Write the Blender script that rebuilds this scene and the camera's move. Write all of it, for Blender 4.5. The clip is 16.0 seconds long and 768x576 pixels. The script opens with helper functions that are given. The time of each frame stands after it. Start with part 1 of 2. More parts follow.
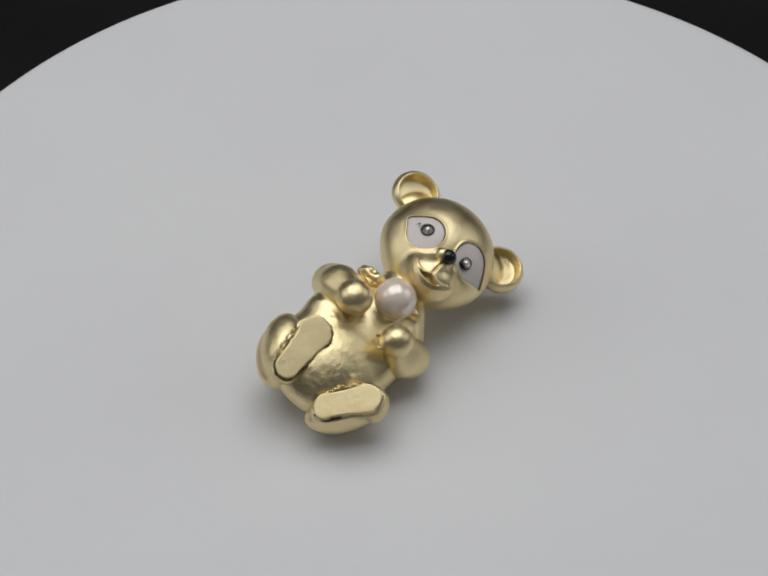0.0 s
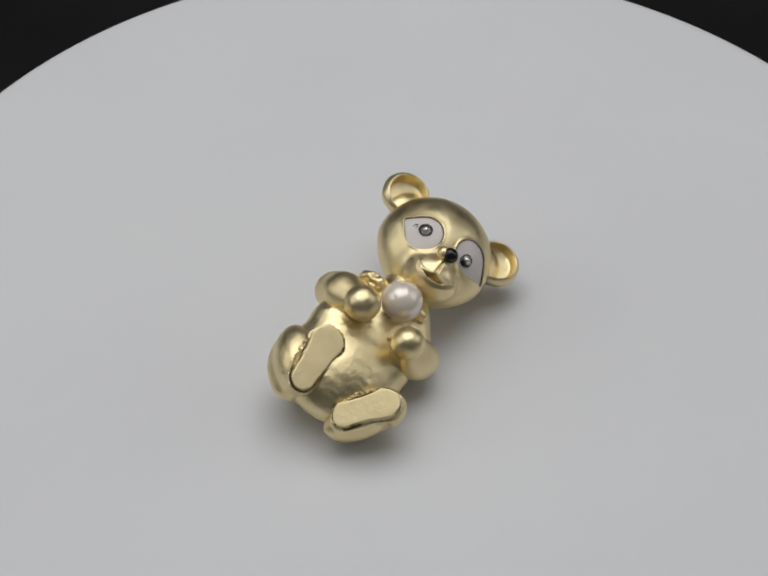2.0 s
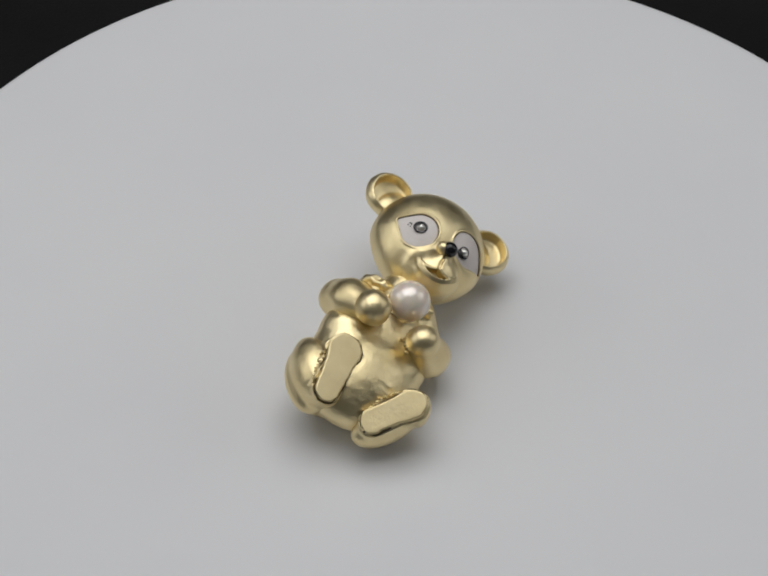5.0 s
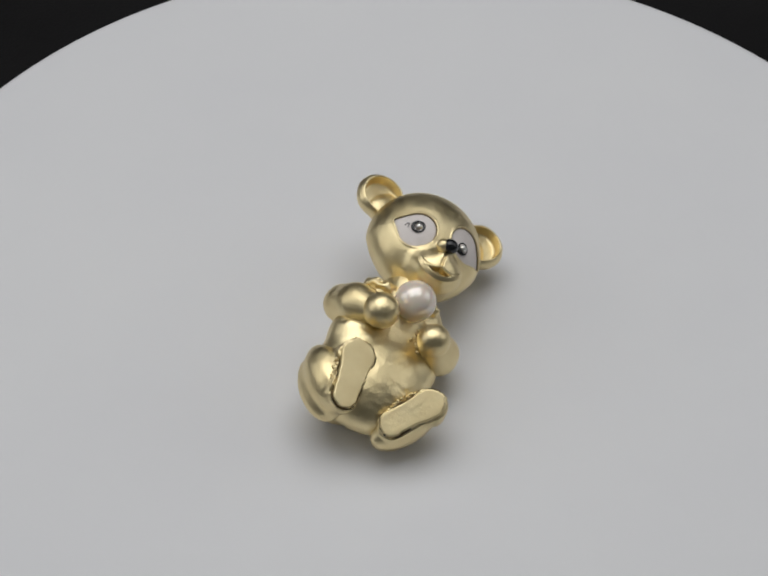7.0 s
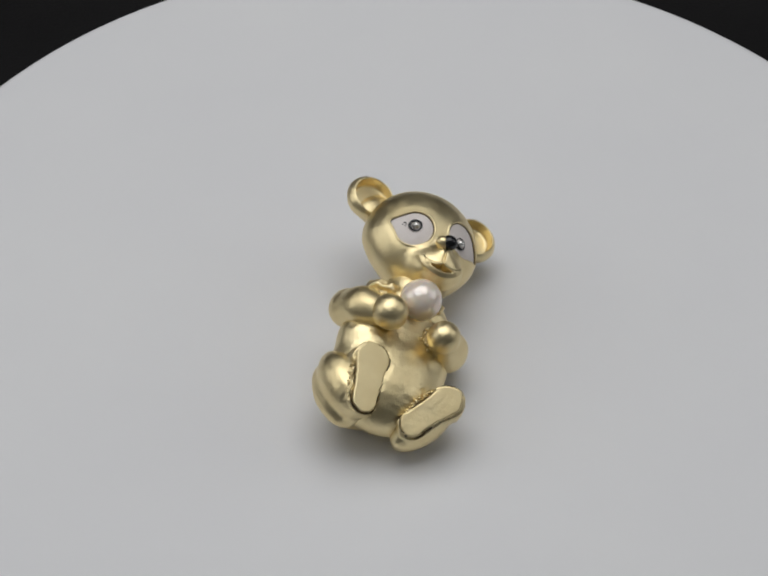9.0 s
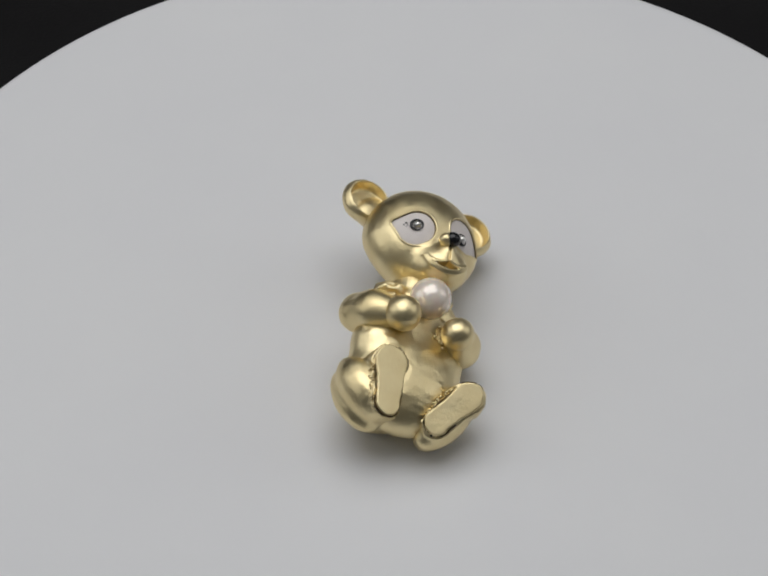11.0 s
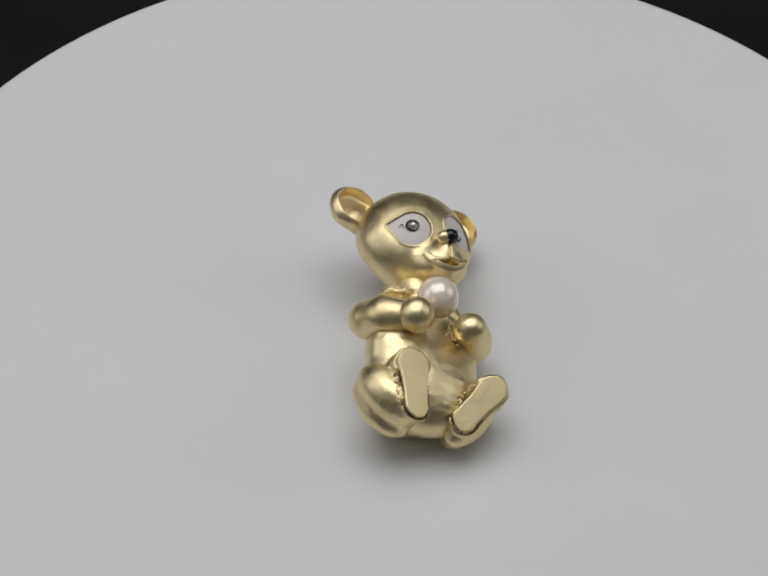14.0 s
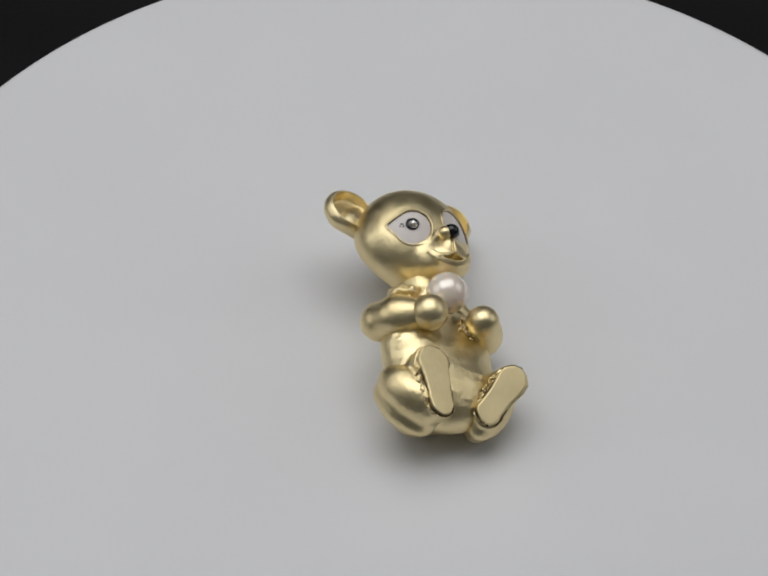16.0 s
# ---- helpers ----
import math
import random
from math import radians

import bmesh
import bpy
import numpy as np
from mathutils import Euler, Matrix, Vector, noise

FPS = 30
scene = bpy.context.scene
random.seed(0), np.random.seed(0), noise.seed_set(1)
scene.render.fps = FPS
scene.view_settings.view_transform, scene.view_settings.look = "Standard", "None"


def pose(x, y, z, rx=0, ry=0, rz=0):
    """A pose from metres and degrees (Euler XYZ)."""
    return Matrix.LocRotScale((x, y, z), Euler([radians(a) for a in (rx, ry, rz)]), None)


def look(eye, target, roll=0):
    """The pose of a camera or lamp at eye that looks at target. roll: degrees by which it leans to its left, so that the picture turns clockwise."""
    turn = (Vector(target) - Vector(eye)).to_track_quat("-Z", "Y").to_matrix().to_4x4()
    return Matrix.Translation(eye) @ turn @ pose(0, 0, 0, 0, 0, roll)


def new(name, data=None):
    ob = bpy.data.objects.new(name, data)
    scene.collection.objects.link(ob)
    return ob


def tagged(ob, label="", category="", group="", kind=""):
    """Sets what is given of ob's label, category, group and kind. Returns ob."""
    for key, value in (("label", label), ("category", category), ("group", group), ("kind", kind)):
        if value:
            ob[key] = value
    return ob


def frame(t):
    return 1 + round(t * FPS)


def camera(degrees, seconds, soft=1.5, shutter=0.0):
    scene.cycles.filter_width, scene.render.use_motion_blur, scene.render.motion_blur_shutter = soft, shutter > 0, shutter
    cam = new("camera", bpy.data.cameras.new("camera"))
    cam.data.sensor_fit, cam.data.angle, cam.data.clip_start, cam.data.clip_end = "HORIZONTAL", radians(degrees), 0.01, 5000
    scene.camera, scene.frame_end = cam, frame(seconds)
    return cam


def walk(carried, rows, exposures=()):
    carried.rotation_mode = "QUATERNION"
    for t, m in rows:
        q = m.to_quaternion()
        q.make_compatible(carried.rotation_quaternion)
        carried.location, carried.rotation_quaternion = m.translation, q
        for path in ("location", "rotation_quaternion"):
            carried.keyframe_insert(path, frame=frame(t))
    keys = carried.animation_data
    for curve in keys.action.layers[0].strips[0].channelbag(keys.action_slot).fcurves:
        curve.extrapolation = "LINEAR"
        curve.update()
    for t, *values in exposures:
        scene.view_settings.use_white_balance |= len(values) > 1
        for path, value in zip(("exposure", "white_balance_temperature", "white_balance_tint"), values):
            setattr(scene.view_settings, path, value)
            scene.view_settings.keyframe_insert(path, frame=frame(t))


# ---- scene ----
# ---- camera ----
cam = camera(25.00, 16.0, soft=2.1)
VIEW = look((0.00000, -0.15187, 0.17273), (-0.00330, -0.00429, 0.00960), 1.700)
# small shake of the held camera: seconds, tilt, pan in degrees
SHAKE = [
    (0, 0.005, 0.037),
    (0.5, 0.014, 0.035),
    (1, 0.039, 0.044),
    (1.5, 0.050, 0.028),
    (2, 0.048, 0.031),
    (2.5, 0.014, 0.033),
    (3, 0.005, 0.014),
    (3.5, 0.010, 0.017),
    (4, 0.017, -0.007),
    (6.5, -0.014, -0.057),
    (7, 0.005, -0.058),
    (7.5, -0.008, -0.055),
    (8, -0.008, -0.073),
    (8.5, -0.025, -0.102),
    (9, -0.017, -0.085),
    (11.5, -0.028, 0.038),
    (12, -0.031, 0.031),
    (12.5, -0.010, -0.012),
    (13, -0.014, -0.024),
    (13.5, 0.000, -0.006),
    (14, 0.012, -0.013),
    (14.5, 0.011, 0.018),
    (15, -0.010, 0.031),
    (15.5, -0.022, 0.062),
    (16, -0.042, 0.069)]
walk(cam, [(t, VIEW @ pose(0, 0, 0, tilt, pan, 0)) for t, tilt, pan in SHAKE])

# how far the turntable has turned: seconds, degrees
TURN = [
    (0, 0.00),
    (0.5, 1.56),
    (1, 3.34),
    (1.5, 4.66),
    (2, 6.34),
    (2.5, 7.81),
    (3, 9.33),
    (3.5, 10.99),
    (4, 12.68),
    (6.5, 19.99),
    (7, 21.56),
    (7.5, 23.12),
    (8, 24.75),
    (8.5, 26.01),
    (9, 27.79),
    (11.5, 35.29),
    (12, 36.79),
    (12.5, 38.15),
    (13, 39.94),
    (13.5, 41.45),
    (14, 42.84),
    (14.5, 44.57),
    (15, 46.05),
    (15.5, 47.87),
    (16, 49.67)]
DISC_RADIUS = 0.0762
DISC_OFFSET = (0.00137, -0.00073)
# the brooch at the start: its left, its top and its front in the world, and the pearl's centre
BEAR_LEFT = Vector((0.7264, -0.5723, -0.3804))
BEAR_UP = Vector((0.6276, 0.7781, 0.0278))
BEAR_FRONT = Vector((0.2801, -0.2589, 0.9244))
PEARL_AT = Vector((-0.00187, -0.00736, 0.01104))

# ---- world and light ----
world = bpy.data.worlds.new("room_light")
world.use_nodes = True
world.node_tree.nodes["Background"].inputs["Color"].default_value = (0.90, 0.95, 1.0, 1)
world.node_tree.nodes["Background"].inputs["Strength"].default_value = 0.07
scene.world = world
scene.view_settings.exposure = 0.0


def panel_lamp(name, at, target, sx, sy, watts, color):
    data = bpy.data.lights.new(name, "AREA")
    data.shape, data.size, data.size_y = "RECTANGLE", sx, sy
    data.energy, data.color = watts, color
    ob = new(name, data)
    ob.matrix_world = look(at, target)
    return ob


panel_lamp("overhead_lamp", (-0.035, 0.11, 0.5), (0, 0, 0), 0.62, 0.44, 1.82, (0.986, 0.989, 1.0))
# the two softer panels at the sides
panel_lamp("side_lamp", (-0.72, -0.02, 0.42), (0, 0, 0), 0.5, 0.5, 0.88, (0.986, 0.989, 1.0))
panel_lamp("side_lamp", (0.72, 0.16, 0.42), (0, 0, 0), 0.5, 0.5, 0.7, (0.986, 0.989, 1.0))


# ---- materials ----
def material(name, base, rough, metal=0.0):
    m = bpy.data.materials.new(name)
    m.use_nodes = True
    b = m.node_tree.nodes["Principled BSDF"]
    b.inputs["Base Color"].default_value = (*base, 1)
    b.inputs["Roughness"].default_value = rough
    b.inputs["Metallic"].default_value = metal
    return m, m.node_tree, b


def tex_noise(nt, scale, detail=4.0, rough=0.55, stretch=None):
    co = nt.nodes.new("ShaderNodeTexCoord")
    n = nt.nodes.new("ShaderNodeTexNoise")
    n.inputs["Scale"].default_value = scale
    n.inputs["Detail"].default_value = detail
    n.inputs["Roughness"].default_value = rough
    if stretch:
        mp = nt.nodes.new("ShaderNodeMapping")
        mp.inputs["Scale"].default_value = stretch
        nt.links.new(co.outputs["Object"], mp.inputs["Vector"])
        nt.links.new(mp.outputs["Vector"], n.inputs["Vector"])
    else:
        nt.links.new(co.outputs["Object"], n.inputs["Vector"])
    return n


def ramp(nt, source, stops):
    r = nt.nodes.new("ShaderNodeValToRGB")
    el = r.color_ramp.elements
    while len(el) < len(stops):
        el.new(0.5)
    for e, (p, c) in zip(el, stops):
        e.position, e.color = p, (*c, 1)
    nt.links.new(source, r.inputs["Fac"])
    return r


def remap(nt, source, a, b, lo, hi):
    r = nt.nodes.new("ShaderNodeMapRange")
    for key, v in (("From Min", a), ("From Max", b), ("To Min", lo), ("To Max", hi)):
        r.inputs[key].default_value = v
    nt.links.new(source, r.inputs["Value"])
    return r


def bump(nt, bsdf, sources):
    """sources: (height socket, distance in metres, strength), the last lies on top."""
    before = None
    for h, dist, strength in sources:
        b = nt.nodes.new("ShaderNodeBump")
        b.inputs["Distance"].default_value = dist
        b.inputs["Strength"].default_value = strength
        nt.links.new(h, b.inputs["Height"])
        if before:
            nt.links.new(before.outputs["Normal"], b.inputs["Normal"])
        before = b
    nt.links.new(before.outputs["Normal"], bsdf.inputs["Normal"])


def satin_gold(name, rough, grain, lumps):
    m, nt, b = material(name, (0.84, 0.695, 0.42), rough, 1.0)
    tone = tex_noise(nt, 260, 3)
    c = ramp(nt, tone.outputs["Fac"], [(0.3, (0.80, 0.66, 0.365)), (0.7, (0.88, 0.75, 0.45))])
    nt.links.new(c.outputs["Color"], b.inputs["Base Color"])
    worn = tex_noise(nt, 700, 4)
    r = remap(nt, worn.outputs["Fac"], 0.3, 0.7, rough - 0.07, rough + 0.07)
    nt.links.new(r.outputs["Result"], b.inputs["Roughness"])
    fine = tex_noise(nt, 5200, 3)
    brushed = tex_noise(nt, 2000, 3, 0.6, (1.0, 0.6, 1.0))
    lump = tex_noise(nt, 620, 3)
    dent = tex_noise(nt, 1500, 2, 0.5)
    bump(nt, b, [(lump.outputs["Fac"], 0.0003, lumps), (dent.outputs["Fac"], 0.0002, lumps), (brushed.outputs["Fac"], 0.00011, grain),
                 (fine.outputs["Fac"], 0.00003, grain)])
    return m


GOLD = satin_gold("satin_gold", 0.40, 0.28, 0.04)
GOLD_CAST = satin_gold("cast_gold", 0.38, 0.5, 0.12)
GOLD_SOLE = satin_gold("flat_gold", 0.5, 0.35, 0.05)


def silver_dot():
    m, nt, b = material("worn_silver", (0.86, 0.84, 0.80), 0.3, 1.0)
    n = tex_noise(nt, 900, 3)
    r = remap(nt, n.outputs["Fac"], 0.3, 0.7, 0.22, 0.42)
    nt.links.new(r.outputs["Result"], b.inputs["Roughness"])
    return m


SILVER = silver_dot()


def enamel_white():
    m, nt, b = material("white_enamel", (0.72, 0.69, 0.68), 0.28)
    n = tex_noise(nt, 420, 4)
    c = ramp(nt, n.outputs["Fac"], [(0.3, (0.67, 0.61, 0.57)), (0.7, (0.76, 0.70, 0.665))])
    nt.links.new(c.outputs["Color"], b.inputs["Base Color"])
    bump(nt, b, [(n.outputs["Fac"], 0.0002, 0.15)])
    return m


def enamel_black():
    m, nt, b = material("black_enamel", (0.008, 0.008, 0.009), 0.12)
    n = tex_noise(nt, 900, 3)
    r = remap(nt, n.outputs["Fac"], 0.3, 0.7, 0.08, 0.2)
    nt.links.new(r.outputs["Result"], b.inputs["Roughness"])
    return m


def pearl_white():
    m, nt, b = material("pearl_nacre", (0.94, 0.87, 0.79), 0.26, 0.1)
    n = tex_noise(nt, 170, 3)
    c = ramp(nt, n.outputs["Fac"], [(0.3, (0.94, 0.79, 0.66)), (0.7, (0.97, 0.85, 0.74))])
    nt.links.new(c.outputs["Color"], b.inputs["Base Color"])
    b.inputs["Subsurface Weight"].default_value = 0.25
    b.inputs["Subsurface Radius"].default_value = (0.002, 0.0014, 0.001)
    b.inputs["Coat Weight"].default_value = 1.0
    b.inputs["Coat IOR"].default_value = 2.2
    b.inputs["Coat Roughness"].default_value = 0.2
    bump(nt, b, [(n.outputs["Fac"], 0.0001, 0.12)])
    return m


def platter_white():
    m, nt, b = material("platter_white", (0.74, 0.74, 0.745), 0.5)
    n = tex_noise(nt, 22, 4)
    c = ramp(nt, n.outputs["Fac"], [(0.3, (0.725, 0.725, 0.735)), (0.7, (0.755, 0.755, 0.755))])
    nt.links.new(c.outputs["Color"], b.inputs["Base Color"])
    g = tex_noise(nt, 2500, 2)
    bump(nt, b, [(g.outputs["Fac"], 0.00004, 0.1)])
    return m


def backdrop_black():
    m, nt, b = material("black_cloth", (0.008, 0.0077, 0.008), 0.85)
    n = tex_noise(nt, 35, 5)
    c = ramp(nt, n.outputs["Fac"], [(0.3, (0.004, 0.0037, 0.004)), (0.7, (0.0075, 0.0072, 0.0075))])
    nt.links.new(c.outputs["Color"], b.inputs["Base Color"])
    b.inputs["Specular IOR Level"].default_value = 0.2
    w = tex_noise(nt, 1800, 2)
    bump(nt, b, [(w.outputs["Fac"], 0.0004, 0.4)])
    return m


# tarnish of the sole seams; also the painted recess shade round the eye patches
def tarnish_and_shade():
    m, nt, b = material("tarnish_shade_bronze", (0.09, 0.06, 0.025), 0.5, 0.7)
    n = tex_noise(nt, 900, 4)
    c = ramp(nt, n.outputs["Fac"], [(0.3, (0.035, 0.024, 0.012)), (0.7, (0.20, 0.135, 0.05))])
    nt.links.new(c.outputs["Color"], b.inputs["Base Color"])
    bump(nt, b, [(n.outputs["Fac"], 0.0001, 0.5)])
    return m


TARNISH_AND_SHADE = tarnish_and_shade()
ENAMEL, BLACK, NACRE = enamel_white(), enamel_black(), pearl_white()
PLATTER, CLOTH = platter_white(), backdrop_black()


# ---- shapes ----
def dot3(p, v):
    return p[0] * v[0] + p[1] * v[1] + p[2] * v[2]


def smin(a, b, k):
    h = np.clip(0.5 + 0.5 * (b - a) / k, 0, 1)
    return b * (1 - h) + a * h - k * h * (1 - h)


def smax(a, b, k):
    return -smin(-a, -b, k)


def ball(p, c, r):
    q = [(p[i] - c[i]) / r[i] for i in range(3)]
    k0 = np.sqrt(q[0] ** 2 + q[1] ** 2 + q[2] ** 2) + 1e-9
    k1 = np.sqrt(sum((q[i] / r[i]) ** 2 for i in range(3))) + 1e-9
    return k0 * (k0 - 1) / k1


def egg(p, c, axis, long, wide, deep):
    """An egg-like form round c, drawn out along axis."""
    u = Vector(axis).normalized()
    v = u.cross(Vector((0, 0, 1))).normalized()
    w = u.cross(v)
    q = [p[i] - c[i] for i in range(3)]
    return ball((dot3(q, u), dot3(q, v), dot3(q, w)), (0, 0, 0), (long, wide, deep))


def limb(p, a, b, ra, rb):
    """A rounded limb from a to b."""
    ab = [b[i] - a[i] for i in range(3)]
    t = np.clip(sum((p[i] - a[i]) * ab[i] for i in range(3)) / sum(v * v for v in ab), 0, 1)
    return np.sqrt(sum((p[i] - a[i] - t * ab[i]) ** 2 for i in range(3))) - (ra + (rb - ra) * t)


WAVES = np.random.RandomState(4).normal(size=(9, 4))


def ripple(p, f, s=0.0):
    """Gentle unevenness of a hand-finished casting: waves in many directions."""
    total = 0
    for a, b, c, e in WAVES:
        k = f * (1 + 0.35 * e) / math.sqrt(a * a + b * b + c * c)
        total = total + np.sin(k * (a * p[0] + b * p[1] + c * p[2]) + 7 * e + s)
    return total / 3


def solid(fn, lo, hi, h):
    """The surface fn = 0 as points and four-cornered faces (millimetres)."""
    ax = [np.arange(lo[i], hi[i] + h, h) for i in range(3)]
    F = fn(np.meshgrid(*ax, indexing="ij"))
    n = F.shape
    S = F < 0
    corner = [(i, j, k) for i in (0, 1) for j in (0, 1) for k in (0, 1)]
    cut = lambda A, c: A[c[0]:n[0] - 1 + c[0], c[1]:n[1] - 1 + c[1], c[2]:n[2] - 1 + c[2]]
    count = sum(cut(S, c).astype(np.int8) for c in corner)
    cells = np.argwhere((count > 0) & (count < 8))
    index = -np.ones([v - 1 for v in n], np.int64)
    index[tuple(cells.T)] = np.arange(len(cells))
    total, hits = np.zeros((len(cells), 3)), np.zeros(len(cells))
    for a in range(8):
        for axis in range(3):
            if corner[a][axis]:
                continue
            ca = np.array(corner[a])
            cb = ca.copy()
            cb[axis] = 1
            fa, fb = F[tuple((cells + ca).T)], F[tuple((cells + cb).T)]
            on = (fa < 0) != (fb < 0)
            t = np.where(on, fa / np.where(on, fa - fb, 1), 0)
            total += np.where(on[:, None], ca + t[:, None] * (cb - ca), 0)
            hits += on
    P = (cells + total / hits[:, None]) * h + np.array([a[0] for a in ax])
    e = h * 0.25
    for _ in range(2):
        f0 = fn(list(P.T))
        g = np.stack([(fn(list((P + e * np.eye(3)[i]).T)) - f0) / e for i in range(3)], 1)
        step = -f0[:, None] * g / np.maximum((g ** 2).sum(1), 0.2)[:, None]
        P = P + np.clip(step, -h * 0.5, h * 0.5)
    faces = []
    for axis in range(3):
        u, v = (axis + 1) % 3, (axis + 2) % 3
        a = [slice(None)] * 3
        b = [slice(None)] * 3
        a[axis], b[axis] = slice(0, n[axis] - 1), slice(1, n[axis])
        s0, s1 = S[tuple(a)], S[tuple(b)]
        at = np.argwhere(s0 != s1)
        at = at[(at[:, u] > 0) & (at[:, v] > 0) & (at[:, u] < n[u] - 1) & (at[:, v] < n[v] - 1)]
        flip = s0[tuple(at.T)]
        du, dv = np.eye(3, dtype=int)[u], np.eye(3, dtype=int)[v]
        quad = np.stack([index[tuple((at - o).T)] for o in (du + dv, dv, 0 * du, du)], 1)
        quad = np.where(flip[:, None], quad, quad[:, ::-1])
        faces.append(quad)
    return P, np.concatenate(faces)


BASE = np.array((1.0, -6.0, -11.5))     # the brooch's base, from the pearl's centre, in millimetres


def mesh_of(name, points, faces, mat, smooth=True):
    me = bpy.data.meshes.new(name)
    me.from_pydata([tuple(p) for p in points], [], [tuple(int(i) for i in f) for f in faces])
    me.update()
    me.polygons.foreach_set("use_smooth", [smooth] * len(me.polygons))
    me.materials.append(mat)
    return me


def cast_part(name, fn, lo, hi, h, mat, parent, label=""):
    P, faces = solid(fn, lo, hi, h)
    ob = new(name, mesh_of(name, (P - BASE) * 0.001, faces, mat))
    ob.parent = parent
    return tagged(ob, label)


def lathe(profile, steps):
    """Points and faces of a turned form, from (radius, height) pairs; closed at both ends."""
    pts, faces = [], []
    for r, z in profile:
        for i in range(steps):
            a = 2 * math.pi * i / steps
            pts.append((r * math.cos(a), r * math.sin(a), z))
    for j in range(len(profile) - 1):
        for i in range(steps):
            k = (i + 1) % steps
            faces.append((j * steps + i, j * steps + k, (j + 1) * steps + k, (j + 1) * steps + i))
    faces.append(tuple(range(steps))[::-1])
    faces.append(tuple((len(profile) - 1) * steps + i for i in range(steps)))
    return pts, faces


# ---- the place ----
def sheet(name, pts, faces, mat, kind="structure", label="", category=""):
    ob = new(name, mesh_of(name, pts, faces, mat, False))
    return tagged(ob, label, category, kind=kind)


DROP = 0.030        # the platter's height over the cloth


def build_place():
    w = 1.6
    # one black sheet that lies under the turntable and rises behind it in a soft bend
    rows = [(-w, -DROP), (0.55, -DROP)]
    for i in range(1, 9):
        a = i / 8 * math.pi / 2
        rows.append((0.55 + 0.25 * math.sin(a), -DROP + 0.25 * (1 - math.cos(a))))
    rows.append((0.80, 1.2))
    pts = [(x, y, z) for y, z in rows for x in (-w, w)]
    faces = [(2 * i, 2 * i + 1, 2 * i + 3, 2 * i + 2) for i in range(len(rows) - 1)]
    sheet("backdrop", pts, faces, CLOTH, "structure", "black cloth backdrop spread under and behind the turntable", "backdrop")


def build_turntable():
    table = new("turntable")
    tagged(table, "round matt white display turntable on a black cloth", "turntable")
    R, b, thick = DISC_RADIUS + 0.0005, 0.0016, 0.008
    prof = [(R - 0.004, -thick), (R - 0.001, -thick + 0.0005), (R, -thick + 0.002), (R, -b)]
    for i in range(1, 9):
        a = i / 8 * math.pi / 2
        prof.append((R - b + b * math.cos(a), -b + b * math.sin(a)))
    prof += [(R - 0.004, 0.0), (R * 0.6, 0.0), (R * 0.25, 0.0), (0.002, 0.0)]
    foot = [(R * 0.90, -DROP), (R * 0.92, -DROP + 0.002), (R * 0.92, -thick - 0.002), (R * 0.88, -thick)]
    for name, profile in (("platter", prof), ("foot", foot)):
        pts, faces = lathe(profile, 192)
        pts = [(x + DISC_OFFSET[0], y + DISC_OFFSET[1], z) for x, y, z in pts]
        new(name, mesh_of(name, pts, faces, PLATTER)).parent = table
    return table


# ---- the brooch: x to the bear's left, y to its head, z to its front, in millimetres from the pearl ----
HEAD_AT, HEAD_R, HEAD_ROLL = (-1.4, 10.9, -3.5), (7.8, 7.45, 5.5), 5.0
HEAD_BACK = 6.4
CR, SR = math.cos(radians(HEAD_ROLL)), math.sin(radians(HEAD_ROLL))


def in_head(p):
    x, y, z = p[0] - HEAD_AT[0], p[1] - HEAD_AT[1], p[2] - HEAD_AT[2]
    return x * CR + y * SR, -x * SR + y * CR, z


def from_head(x, y, z):
    return (HEAD_AT[0] + x * CR - y * SR, HEAD_AT[1] + x * SR + y * CR, HEAD_AT[2] + z)


def drop(x, y, a, b, ra, rb):
    """A flat drop: the hull of a large circle at a and a small one at b."""
    lx, ly = b[0] - a[0], b[1] - a[1]
    ln = math.hypot(lx, ly)
    along = ((x - a[0]) * lx + (y - a[1]) * ly) / ln
    side = np.abs((x - a[0]) * ly - (y - a[1]) * lx) / ln
    t = (ra - rb) / ln
    c = math.sqrt(1 - t * t)
    k = -side * t + along * c
    return np.where(k < 0, np.hypot(side, along) - ra,
                    np.where(k > c * ln, np.hypot(side, along - ln) - rb, side * c + along * t - ra))


def patch_shape(x, y, side):
    """The almond round an eye, drawn out to its outer corner."""
    if side < 0:
        return drop(x, y, (-2.45, -1.5), (-5.1, -0.9), 2.35, 0.5)
    return drop(x, y, (4.15, -0.15), (6.95, -0.7), 2.3, 0.4)


def skull(q):
    x, y, z = q
    jaw = 1 + 0.12 * np.clip((-y - 1.5) / 6, 0, 1)
    d = ball((x * jaw, y, np.where(z < 0, z * jaw * HEAD_R[2] / HEAD_BACK, z)), (0, 0, 0), HEAD_R)
    d = smin(d, ball(q, (0, 1.6, 0.6), (6.3, 5.6, 5.0)), 1.5)
    # the cheek falls away towards the nape on one side
    return smax(d, -0.40 * x - 0.30 * y - 0.866 * z - 5.65, 1.8)


def skull_height(x, y, below):
    """How far forward the face lies at (x, y), a little below its surface."""
    z = np.arange(9.0, 0.0, -0.01)
    return float(z[np.argmax(skull((x + 0 * z, y + 0 * z, z)) < -below)])


MUZZLE_X, MUZZLE_Y = 1.7, -1.75


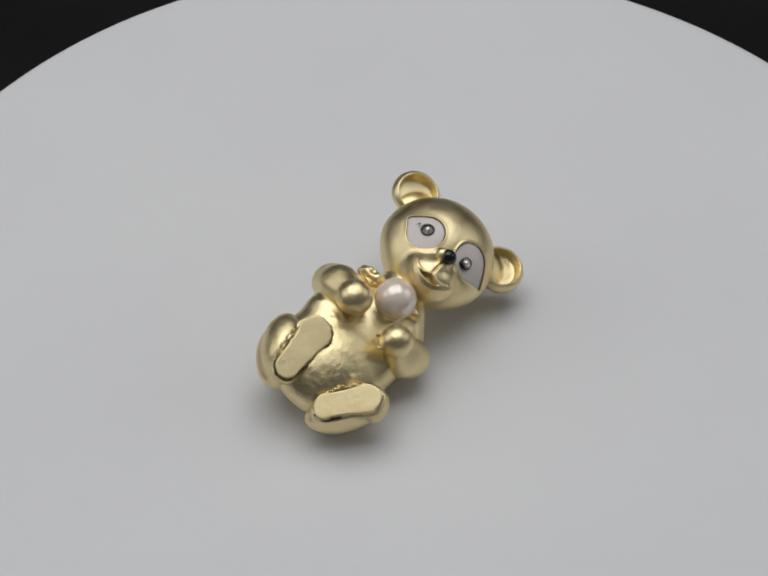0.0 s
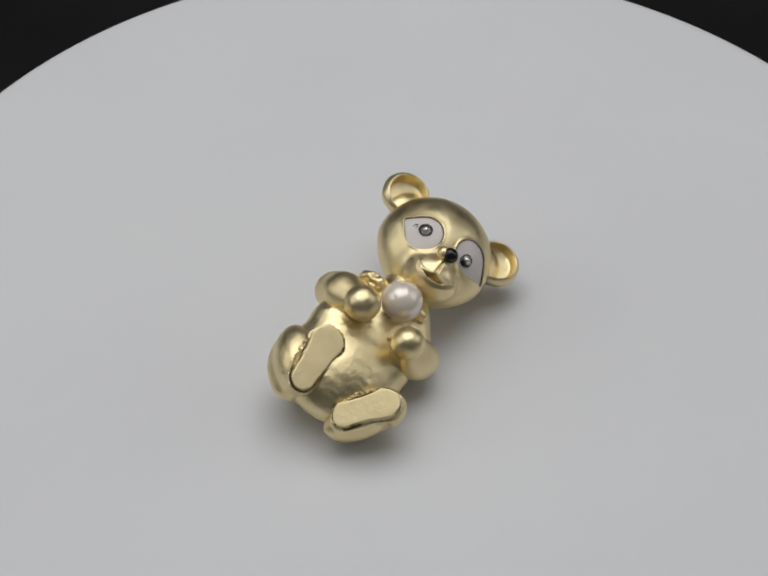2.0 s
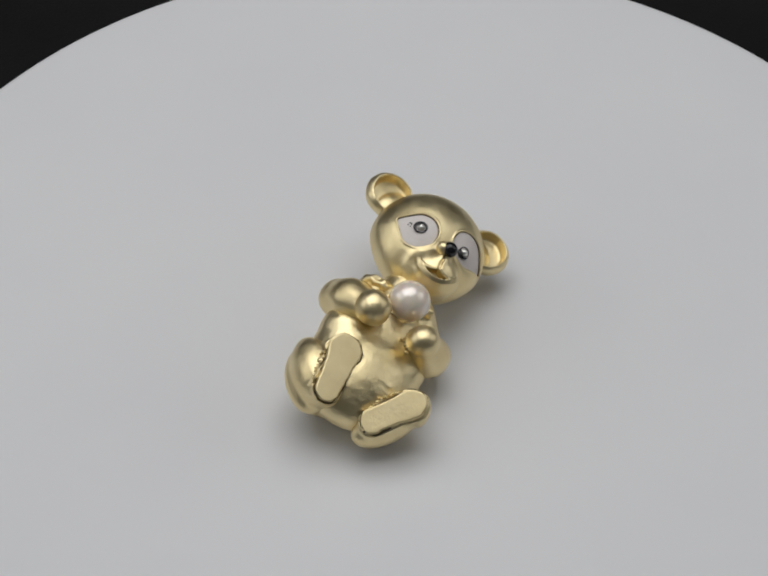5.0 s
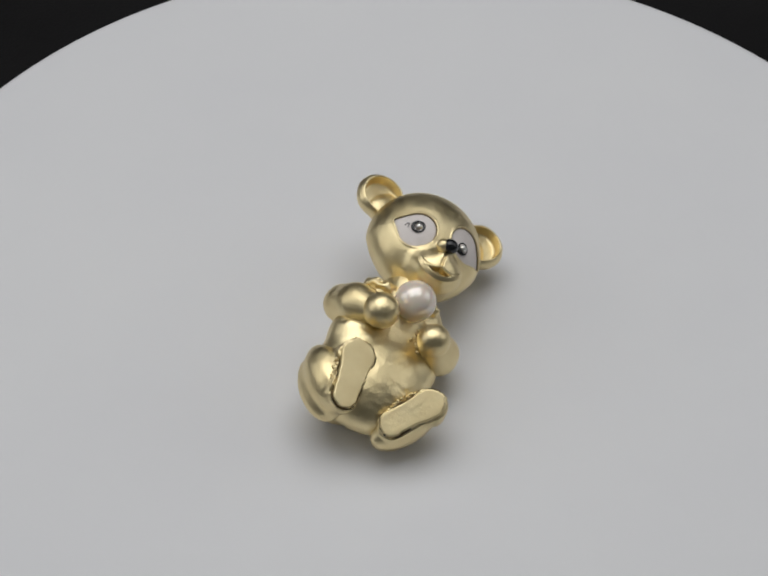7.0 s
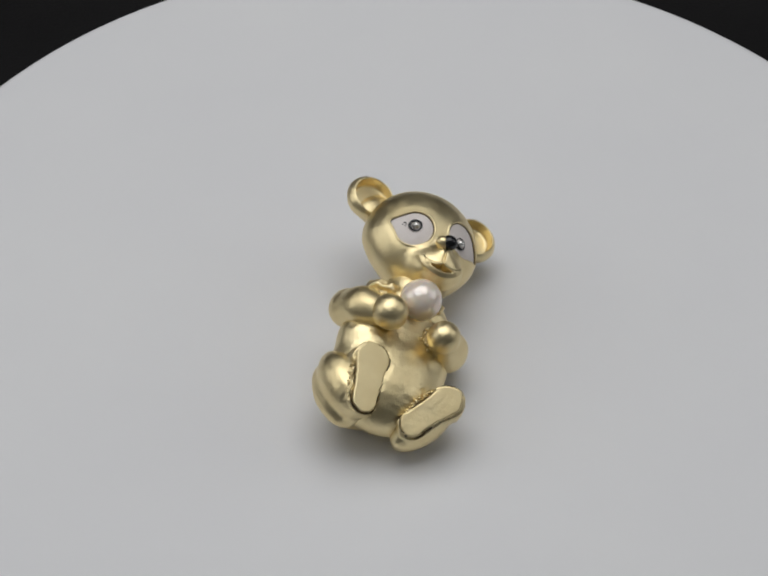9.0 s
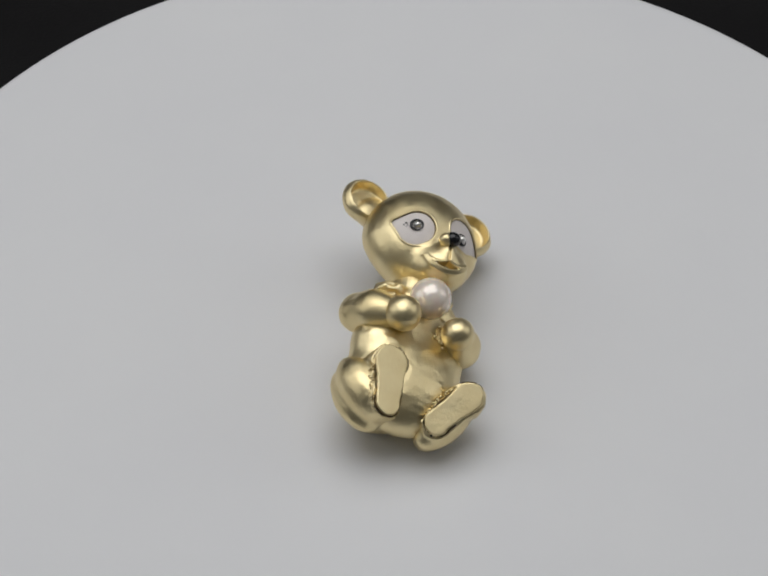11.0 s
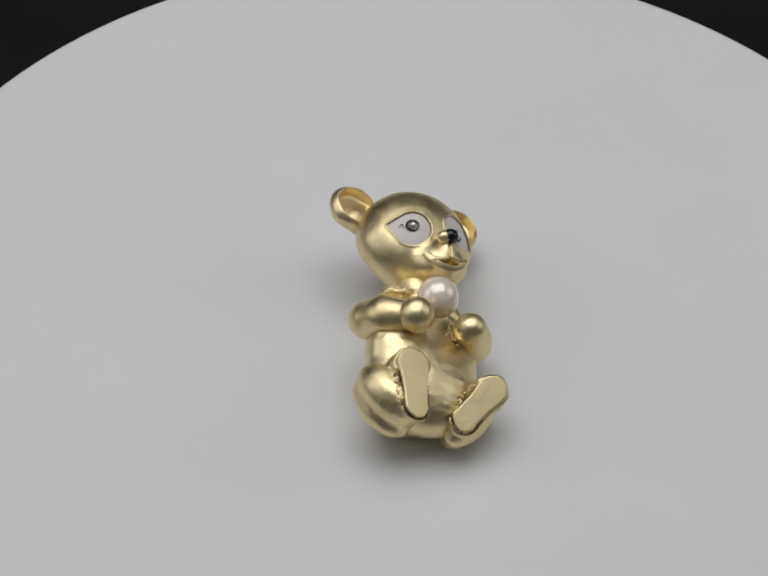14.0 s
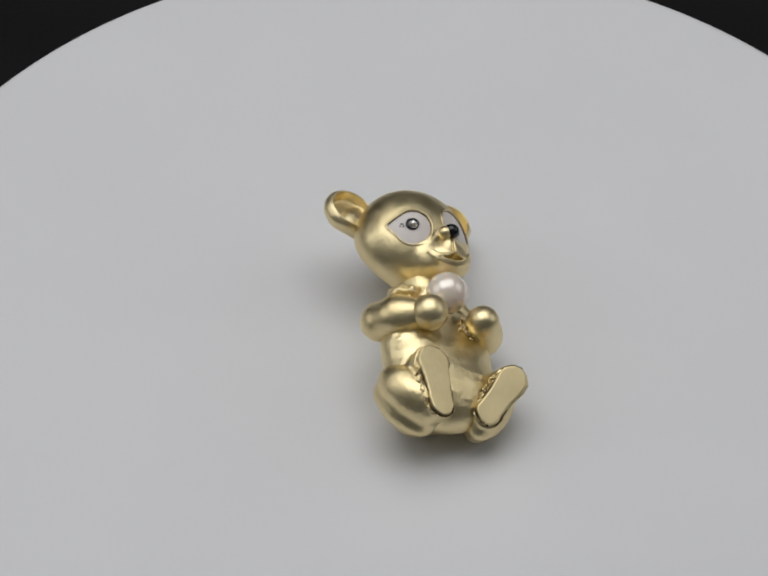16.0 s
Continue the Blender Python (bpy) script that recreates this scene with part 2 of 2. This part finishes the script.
def face(p):
    q = in_head(p)
    x, y, z = q
    d = s0 = skull(q)
    front = z > 0
    for side in (-1, 1):
        e = patch_shape(x, y, side)
        ring = np.where(front, np.abs(e) - 0.17, 9)
        well = np.where(front, e, 9)
        d = smin(d, np.maximum(np.abs(s0 + 0.03) - 0.09, ring), 0.14)
        d = smax(d, -np.maximum(well, -(s0 + 0.5)), 0.10)
    mx, my = x - MUZZLE_X, y - MUZZLE_Y
    m = ball((mx, my, z), (0, -3.6, 3.3), (3.5, 2.8, 2.75))
    d = smin(d, m, 1.3)
    ridge = limb((mx, my, z), (0, -1.2, 5.2), (0, -2.6, 5.4), 0.9, 0.9)
    d = smin(d, ridge, 0.7)
    # the open smile: a crescent sunk between the two lobes of the upper lip and the lower lip
    arc = np.sqrt(mx ** 2 + (my + 2.65) ** 2)
    upper = -3.4 - 1.42 * np.sqrt(np.clip(1 - ((np.abs(mx) - 1.1) / 1.65) ** 2, 0, 1))
    mouth = np.where(front, smax(arc - 2.62, my - upper, 0.12), 9)
    lip = np.where((my < -3.6) & front, np.abs(arc - 3.05) - 0.28, 9)
    lips = np.where((my > -4.85) & front, np.abs(my - upper) - 0.22 + 4 * np.clip(np.abs(mx) - 2.2, 0, 1), 9)
    d1 = smin(d, np.maximum(lip, np.abs(d - 0.05) - 0.17), 0.25)
    d1 = smin(d1, np.maximum(lips, np.abs(d) - 0.14), 0.3)
    d1 = smax(d1, -np.maximum(mouth, -(d + 0.85)), 0.12)
    groove = np.where((my > -4.3) & (my < -1.8) & front, np.abs(mx) - 0.14, 9)
    d1 = smax(d1, -np.maximum(groove, -(d + 0.35)), 0.18)
    return d1 + 0.012 * ripple(p, 1.4)


def build_head(brooch):
    x0, y0, z0 = HEAD_AT
    head = cast_part("head", face, (x0 - 8.5, y0 - 8.5, z0 - 7.5), (x0 + 8.5, y0 + 8.5, z0 + 8), 0.11, GOLD, brooch)
    for side in (-1, 1):
        def enamel(p, side=side):
            q = in_head(p)
            e = np.where(q[2] > 0, patch_shape(q[0], q[1], side), 9)
            return smax(e + 0.05, np.abs(skull(q) + 0.36) - 0.14, 0.08)
        c = from_head(side * 4.2, -1.2, 4.2)
        cast_part("eye_patch", enamel, [v - 4.6 for v in c], [v + 4.6 for v in c], 0.12, ENAMEL, head,
                  "creamy white enamel eye patch")
        # a dark strip in place of the shade along the patch's sunk edge
        def outline(p, side=side):
            q = in_head(p)
            e = np.where(q[2] > 0, patch_shape(q[0], q[1], side), 9)
            return np.maximum(np.abs(e + 0.0) - 0.05 - 0.04 * ripple(p, 1.2), np.abs(skull(q) + 0.24) - 0.1)

        cast_part("patch_rim_shade", outline, [v - 4.6 for v in c], [v + 4.6 for v in c], 0.11, TARNISH_AND_SHADE, head, "thin dark line painted in for the shade of the eye patch's recess")
        px, py = (-2.55, -1.15) if side < 0 else (3.95, -0.85)
        pz = skull_height(px, py, 0.2)
        at = Vector((px / HEAD_R[0] ** 2, py / HEAD_R[1] ** 2, pz / HEAD_R[2] ** 2)).normalized()

        def ring(p, k=(px, py, pz), n=at):
            q = in_head(p)
            w = [q[i] - k[i] for i in range(3)]
            up = dot3(w, n)
            rad = np.sqrt(np.maximum(w[0] ** 2 + w[1] ** 2 + w[2] ** 2 - up ** 2, 0))
            return np.sqrt((rad - 0.74) ** 2 + (up * 1.1) ** 2) - 0.16 - 0.08 * ripple(p, 2.5)

        c = from_head(px, py, pz)
        cast_part("pupil", ring, [v - 1.5 for v in c], [v + 1.5 for v in c], 0.08, BLACK, head, "black enamel ring of the eye")
        cast_part("eye_dot", lambda p, c=c: ball(p, c, (0.5, 0.5, 0.56)) + 0.04 * ripple(p, 3.0), [v - 0.9 for v in c], [v + 0.9 for v in c],
                  0.08, SILVER, head, "tiny bright silvery dot")
    rnd = random.Random(5)
    smudge = []
    for dx, dy in ((-1.2, 0.1), (-1.22, -0.14), (-1.24, 0.32), (-1.4, 0.3), (-1.5, 0.28), (-1.55, 0.0)):
        sx, sy = -2.55 + dx, -1.25 + dy
        smudge.append((from_head(sx, sy, skull_height(sx, sy, 0.2)), rnd.uniform(0.06, 0.12)))
    flecks("enamel_fleck", smudge, BLACK, head, "small grey flecks beside the eye")
    nz = 5.9
    ball_at = from_head(MUZZLE_X - 0.6, MUZZLE_Y - 1.4, nz + 0.35)
    nose_at = from_head(MUZZLE_X + 0.15, MUZZLE_Y - 1.3, nz + 0.62)
    cast_part("nose", lambda p: ball(p, ball_at, (0.98, 0.88, 0.9)), [v - 1.4 for v in ball_at], [v + 1.4 for v in ball_at],
              0.1, GOLD, head, "small polished gold nose")
    cast_part("nose_tip", lambda p: ball(p, nose_at, (1.05, 0.98, 1.0)), [v - 1.5 for v in nose_at], [v + 1.5 for v in nose_at],
              0.1, BLACK, head, "glossy black enamel nose tip")
    for side in (-1, 1):
        c = from_head(-7.55, 5.8, -1.0) if side < 0 else from_head(7.4, 5.55, -1.0)
        ang = radians(HEAD_ROLL) + (math.atan2(5.8, side * 7.8))
        out = (math.cos(ang), math.sin(ang), 0.0)
        acr = (-math.sin(ang), math.cos(ang), 0.0)

        def ear(p, c=c, out=out, acr=acr):
            w = [p[i] - c[i] for i in range(3)]
            u, v, z = dot3(w, out), dot3(w, acr), w[2]
            d = ball((u, v, np.where(z < 0, z * 0.7, z)), (0, 0, 0), (3.25, 3.25, 1.75))
            d = smin(d, limb((u, v, z), (-2.4, 0, -0.7), (-0.9, 0, -0.6), 2.2, 2.2), 0.6)
            # a deep cup inside a thin rim, and a low pad at its foot
            cup = np.sqrt(((u + 0.25) / 1.02) ** 2 + v ** 2) - 2.62
            d = smax(d, -smax(cup + 0.12 * (0.8 - z), -(z + 0.55 - 0.05 * u), 0.35), 0.16)
            d = smin(d, ball((u, v, z), (-1.35, 0.1, -0.6), (1.7, 2.5, 0.72)), 0.4)
            return d + 0.03 * ripple(p, 2.0)

        cast_part("ear", ear, [v - 3.8 for v in c], [v + 3.8 for v in c], 0.12, GOLD, head)


def over_table(p):
    """Height over the table of a point of the brooch, in millimetres."""
    return 1000 * PEARL_AT.z + BEAR_LEFT.z * p[0] + BEAR_UP.z * p[1] + BEAR_FRONT.z * p[2]


def build_body(brooch):
    def torso(p):
        d = ball(p, (-0.1, -9.1, -5.6), (7.4, 8.2, 4.6))
        d = smin(d, ball(p, (-0.4, -3.0, -5.2), (6.6, 4.6, 3.7)), 1.2)
        # squarer shoulders under the arms
        d = smin(d, ball(p, (-3.9, -5.9, -4.6), (3.9, 3.5, 3.3)), 0.9)
        d = smin(d, ball(p, (3.6, -5.6, -5.0), (3.4, 3.4, 3.0)), 0.9)
        d = smin(d, limb(p, (-0.6, -1.0, -4.6), (-0.7, 5.5, -4.6), 3.2, 3.4), 0.9)
        # a crumpled collar and the seat of the pearl
        d = smin(d, limb(p, (-6.0, -0.8, -4.8), (-3.0, 1.2, -4.6), 1.7, 1.6), 0.7)
        d = smin(d, limb(p, (4.8, -0.4, -5.0), (2.2, 2.4, -4.2), 1.9, 1.9), 0.7)
        crumb = smin(ball(p, (-3.9, 1.3, -3.1), (2.6, 1.15, 1.6)), ball(p, (2.6, 1.7, -2.2), (1.1, 0.7, 0.8)), 0.2)
        d = smin(d, crumb + 0.13 * ripple(p, 6.0, 0.3), 0.15)
        d = smin(d, limb(p, (0, -0.6, -4), (0, -0.2, -1.2), 2.4, 1.7), 0.6)
        d = d + 0.025 * ripple(p, 1.1) + 0.012 * ripple(p, 3.1, 0.7)
        # rough casting skin under the arms and beside the feet
        rough = 0
        for x, y, z, r in ((-5.8, -6.2, -2.6, 1.7), (-3.2, -6.6, -1.6, 1.3), (2.8, -4.8, -2.0, 1.4),
                           (3.6, -11.8, -1.8, 1.2), (1.6, -14.6, -2.6, 1.2)):
            rough = rough + np.exp(-((p[0] - x) ** 2 + (p[1] - y) ** 2 + (p[2] - z) ** 2) / r ** 2)
        d = d + 0.035 * np.minimum(rough, 1) * ripple(p, 5.2, 1.9)
        d = smax(d, -(p[2] + 9.6), 0.6)
        # unseen filler, added down to the table on the raised side, tightens the shadow
        back = smin(ball(p, (-0.4, -8.8, -8.6), (5.2, 6.6, 3.3)), ball(p, (-2.6, -12.6, -8.8), (3.2, 3.2, 3.0)), 0.8)
        return smin(d, smax(back, 0.35 - over_table(p), 0.4), 0.3)
    cast_part("body", torso, (-8.5, -20, -13), (8.5, 7, 2.5), 0.15, GOLD_CAST, brooch)


def build_arm(brooch, shoulder, elbow, paw, r, pr):
    def arm(p):
        d = limb(p, shoulder, elbow, r, r * 0.9)
        d = smin(d, limb(p, elbow, paw, r * 0.9, 1.75), 1.6)
        return d + 0.03 * ripple(p, 1.6)
    lo = [min(shoulder[i], elbow[i], paw[i]) - 4 for i in range(3)]
    hi = [max(shoulder[i], elbow[i], paw[i]) + 4 for i in range(3)]
    a = cast_part("arm", arm, lo, hi, 0.16, GOLD, brooch)
    cast_part("paw", lambda p: ball(p, paw, (pr, pr, pr)) + 0.02 * ripple(p, 2.0), [v - 2.8 for v in paw], [v + 2.8 for v in paw],
              0.14, GOLD, a)


def build_leg(brooch, heel, toe, normal, half, thigh, back, inner, flare, taper, tarnish=()):
    n = Vector(normal)
    a = (Vector(toe) - Vector(heel))
    length = a.length
    a.normalize()
    n = (n - a * n.dot(a)).normalized()
    b = n.cross(a)
    mid = (Vector(heel) + Vector(toe)) / 2

    def flat(p):
        w = [p[i] - mid[i] for i in range(3)]
        u, v, z = dot3(w, a), dot3(w, b), dot3(w, n)
        t = np.clip(u, -length / 2, length / 2)
        waist = 0.12 * np.cos(u / (length / 2 + half) * 3.0)
        return np.sqrt((u - t) ** 2 + v ** 2) - half * (1 + taper * t / (length / 2)) + waist + 0.07 * ripple(p, 2.2) + 0.05 * ripple(p, 5.5, 1.0), z

    def leg(p):
        e, z = flat(p)
        foot = smax(e - 0.22 + flare * z, np.abs(z + 1.9) - 1.9, 0.35)
        d = egg(p, *thigh)
        d = smin(d, egg(p, *back), 0.55)
        d = smin(d, foot, 0.5)
        # the crease round the sole
        d = smax(d, -np.maximum(np.abs(e - 0.02) - 0.17 - 0.05 * ripple(p, 2.9), -(z + 0.6)), 0.1)
        return d + 0.03 * ripple(p, 1.7)

    def sole(p):
        e, z = flat(p)
        return smax(e + 0.1, np.abs(z + 0.15) - 0.28 - 0.012 * ripple(p, 1.3), 0.15)

    pts = (heel, toe, thigh[0], back[0])
    lo = [min(q[i] for q in pts) - 6 for i in range(3)]
    hi = [max(q[i] for q in pts) + 6 for i in range(3)]
    g = cast_part("leg", leg, lo, hi, 0.15, GOLD_CAST, brooch)
    rnd = random.Random(int(abs(heel[0]) * 100))
    spots = []
    for i in range(380):
        t = rnd.uniform(0, 2 * math.pi)
        u, v = math.cos(t) * (length / 2 + half), math.sin(t) * half
        if inner * v < -0.2 * half:
            continue
        z = rnd.uniform(-1.9, -0.35)
        k = 1.06 + rnd.uniform(0.0, 0.22) - 0.04 * z
        spots.append((mid + a * u * 0.97 + b * v * k + n * z, rnd.uniform(0.10, 0.28)))
    flecks("rough_seam", spots, GOLD_CAST, g, "grainy casting seam beside the foot")
    dark = [(mid + a * s1 * (length / 2 + half * 0.9) + b * s2 * half * 0.55 - n * 0.2, 0.2) for s1, s2 in tarnish]
    if dark:
        flecks("tarnish_spot", dark, BLACK, g, "black tarnish in the seam of the sole")
    r = length / 2 + half + 0.8

    def seam(p):
        e, z = flat(p)
        return np.maximum(np.abs(e - 0.03) - 0.05 - 0.055 * ripple(p, 1.5, 2.0), np.abs(z + 0.28) - 0.2)

    cast_part("tarnished_seam", seam, [v - r for v in mid], [v + r for v in mid], 0.11, TARNISH_AND_SHADE, g, "dark tarnish in the seam round the sole")
    cast_part("sole", sole, [v - r for v in mid], [v + r for v in mid], 0.14, GOLD_SOLE, g, "flat pale gold foot sole with a rough edge")


def flecks(name, spots, mat, parent, label):
    """Small uneven grains of metal left from the casting, joined into one part."""
    pts, faces = [], []
    rnd = random.Random(11)
    for at, r in spots:
        bm = bmesh.new()
        bmesh.ops.create_icosphere(bm, subdivisions=1, radius=1.0)
        sx, sy, sz = (r * rnd.uniform(0.6, 1.3) for _ in range(3))
        first = len(pts)
        for v in bm.verts:
            k = rnd.uniform(0.75, 1.2)
            pts.append((at[0] + v.co.x * sx * k, at[1] + v.co.y * sy * k, at[2] + v.co.z * sz * k))
        for f in bm.faces:
            faces.append([first + v.index for v in f.verts])
        bm.free()
    ob = new(name, mesh_of(name, (np.array(pts) - BASE) * 0.001, faces, mat))
    ob.parent = parent
    return tagged(ob, label)


def build_brooch():
    brooch = new("bear_brooch")
    tagged(brooch, "satin gold bear brooch holding a pearl, lying on the white turntable", "brooch")
    build_body(brooch)
    build_head(brooch)
    build_arm(brooch, (-7.45, -2.35, -4.7), (-6.2, -3.1, -2.4), (-3.45, -4.35, 0.6), 2.58, 2.28)
    build_arm(brooch, (6.2, -1.8, -4.9), (5.7, -3.3, -3.0), (4.05, -4.25, 0.35), 2.65, 2.1)
    build_leg(brooch, (-2.75, -16.2, -1.9), (-3.4, -11.2, -0.75), (0.08, -0.2, 0.97), 1.9,
              ((-5.2, -13.4, -4.8), (0.60, -0.78, 0.18), 4.7, 2.7, 3.0), ((-5.1, -13.7, -6.9), (0.55, -0.82, 0.1), 4.7, 2.9, 2.1), 1, 0.0, 0.15)
    build_leg(brooch, (4.1, -16.0, -2.5), (6.8, -12.5, -0.3), (-0.2, -0.45, 0.87), 1.75,
              ((5.7, -14.45, -4.8), (0.6, 0.76, 0.28), 4.3, 2.3, 2.4), ((5.5, -13.8, -6.4), (0.5, 0.85, 0.1), 3.9, 2.3, 2.6), 1, 0.05, 0.08,
              ((1, -0.3), (1, -0.9), (-1, -0.8), (-1, -0.2)))
    cast_part("pearl", lambda p: ball(p, (0, 0, 0), (2.65, 2.65, 2.65)), (-3.2,) * 3, (3.2,) * 3, 0.17, NACRE, brooch,
              "round creamy white pearl")
    # rough grains and dark pits in the crook of the arm and on the chest
    rnd = random.Random(23)
    grains = [((rnd.gauss(2.7, 0.45), rnd.gauss(-4.0, 0.7), rnd.uniform(-1.75, -1.3)), rnd.uniform(0.12, 0.3)) for _ in range(40)]
    flecks("rough_patch", grains, GOLD_CAST, brooch, "grainy gold in the crook of the arm")
    return brooch


build_place()
turntable = build_turntable()
brooch = build_brooch()


def motions():
    at = PEARL_AT + (BEAR_LEFT * BASE[0] + BEAR_UP * BASE[1] + BEAR_FRONT * BASE[2]) * 0.001
    start = Matrix((BEAR_LEFT, BEAR_UP, BEAR_FRONT)).transposed().to_4x4()
    start.translation = at
    walk(turntable, [(t, pose(0, 0, 0, 0, 0, a)) for t, a in TURN])
    walk(brooch, [(t, pose(0, 0, 0, 0, 0, a) @ start) for t, a in TURN])


motions()
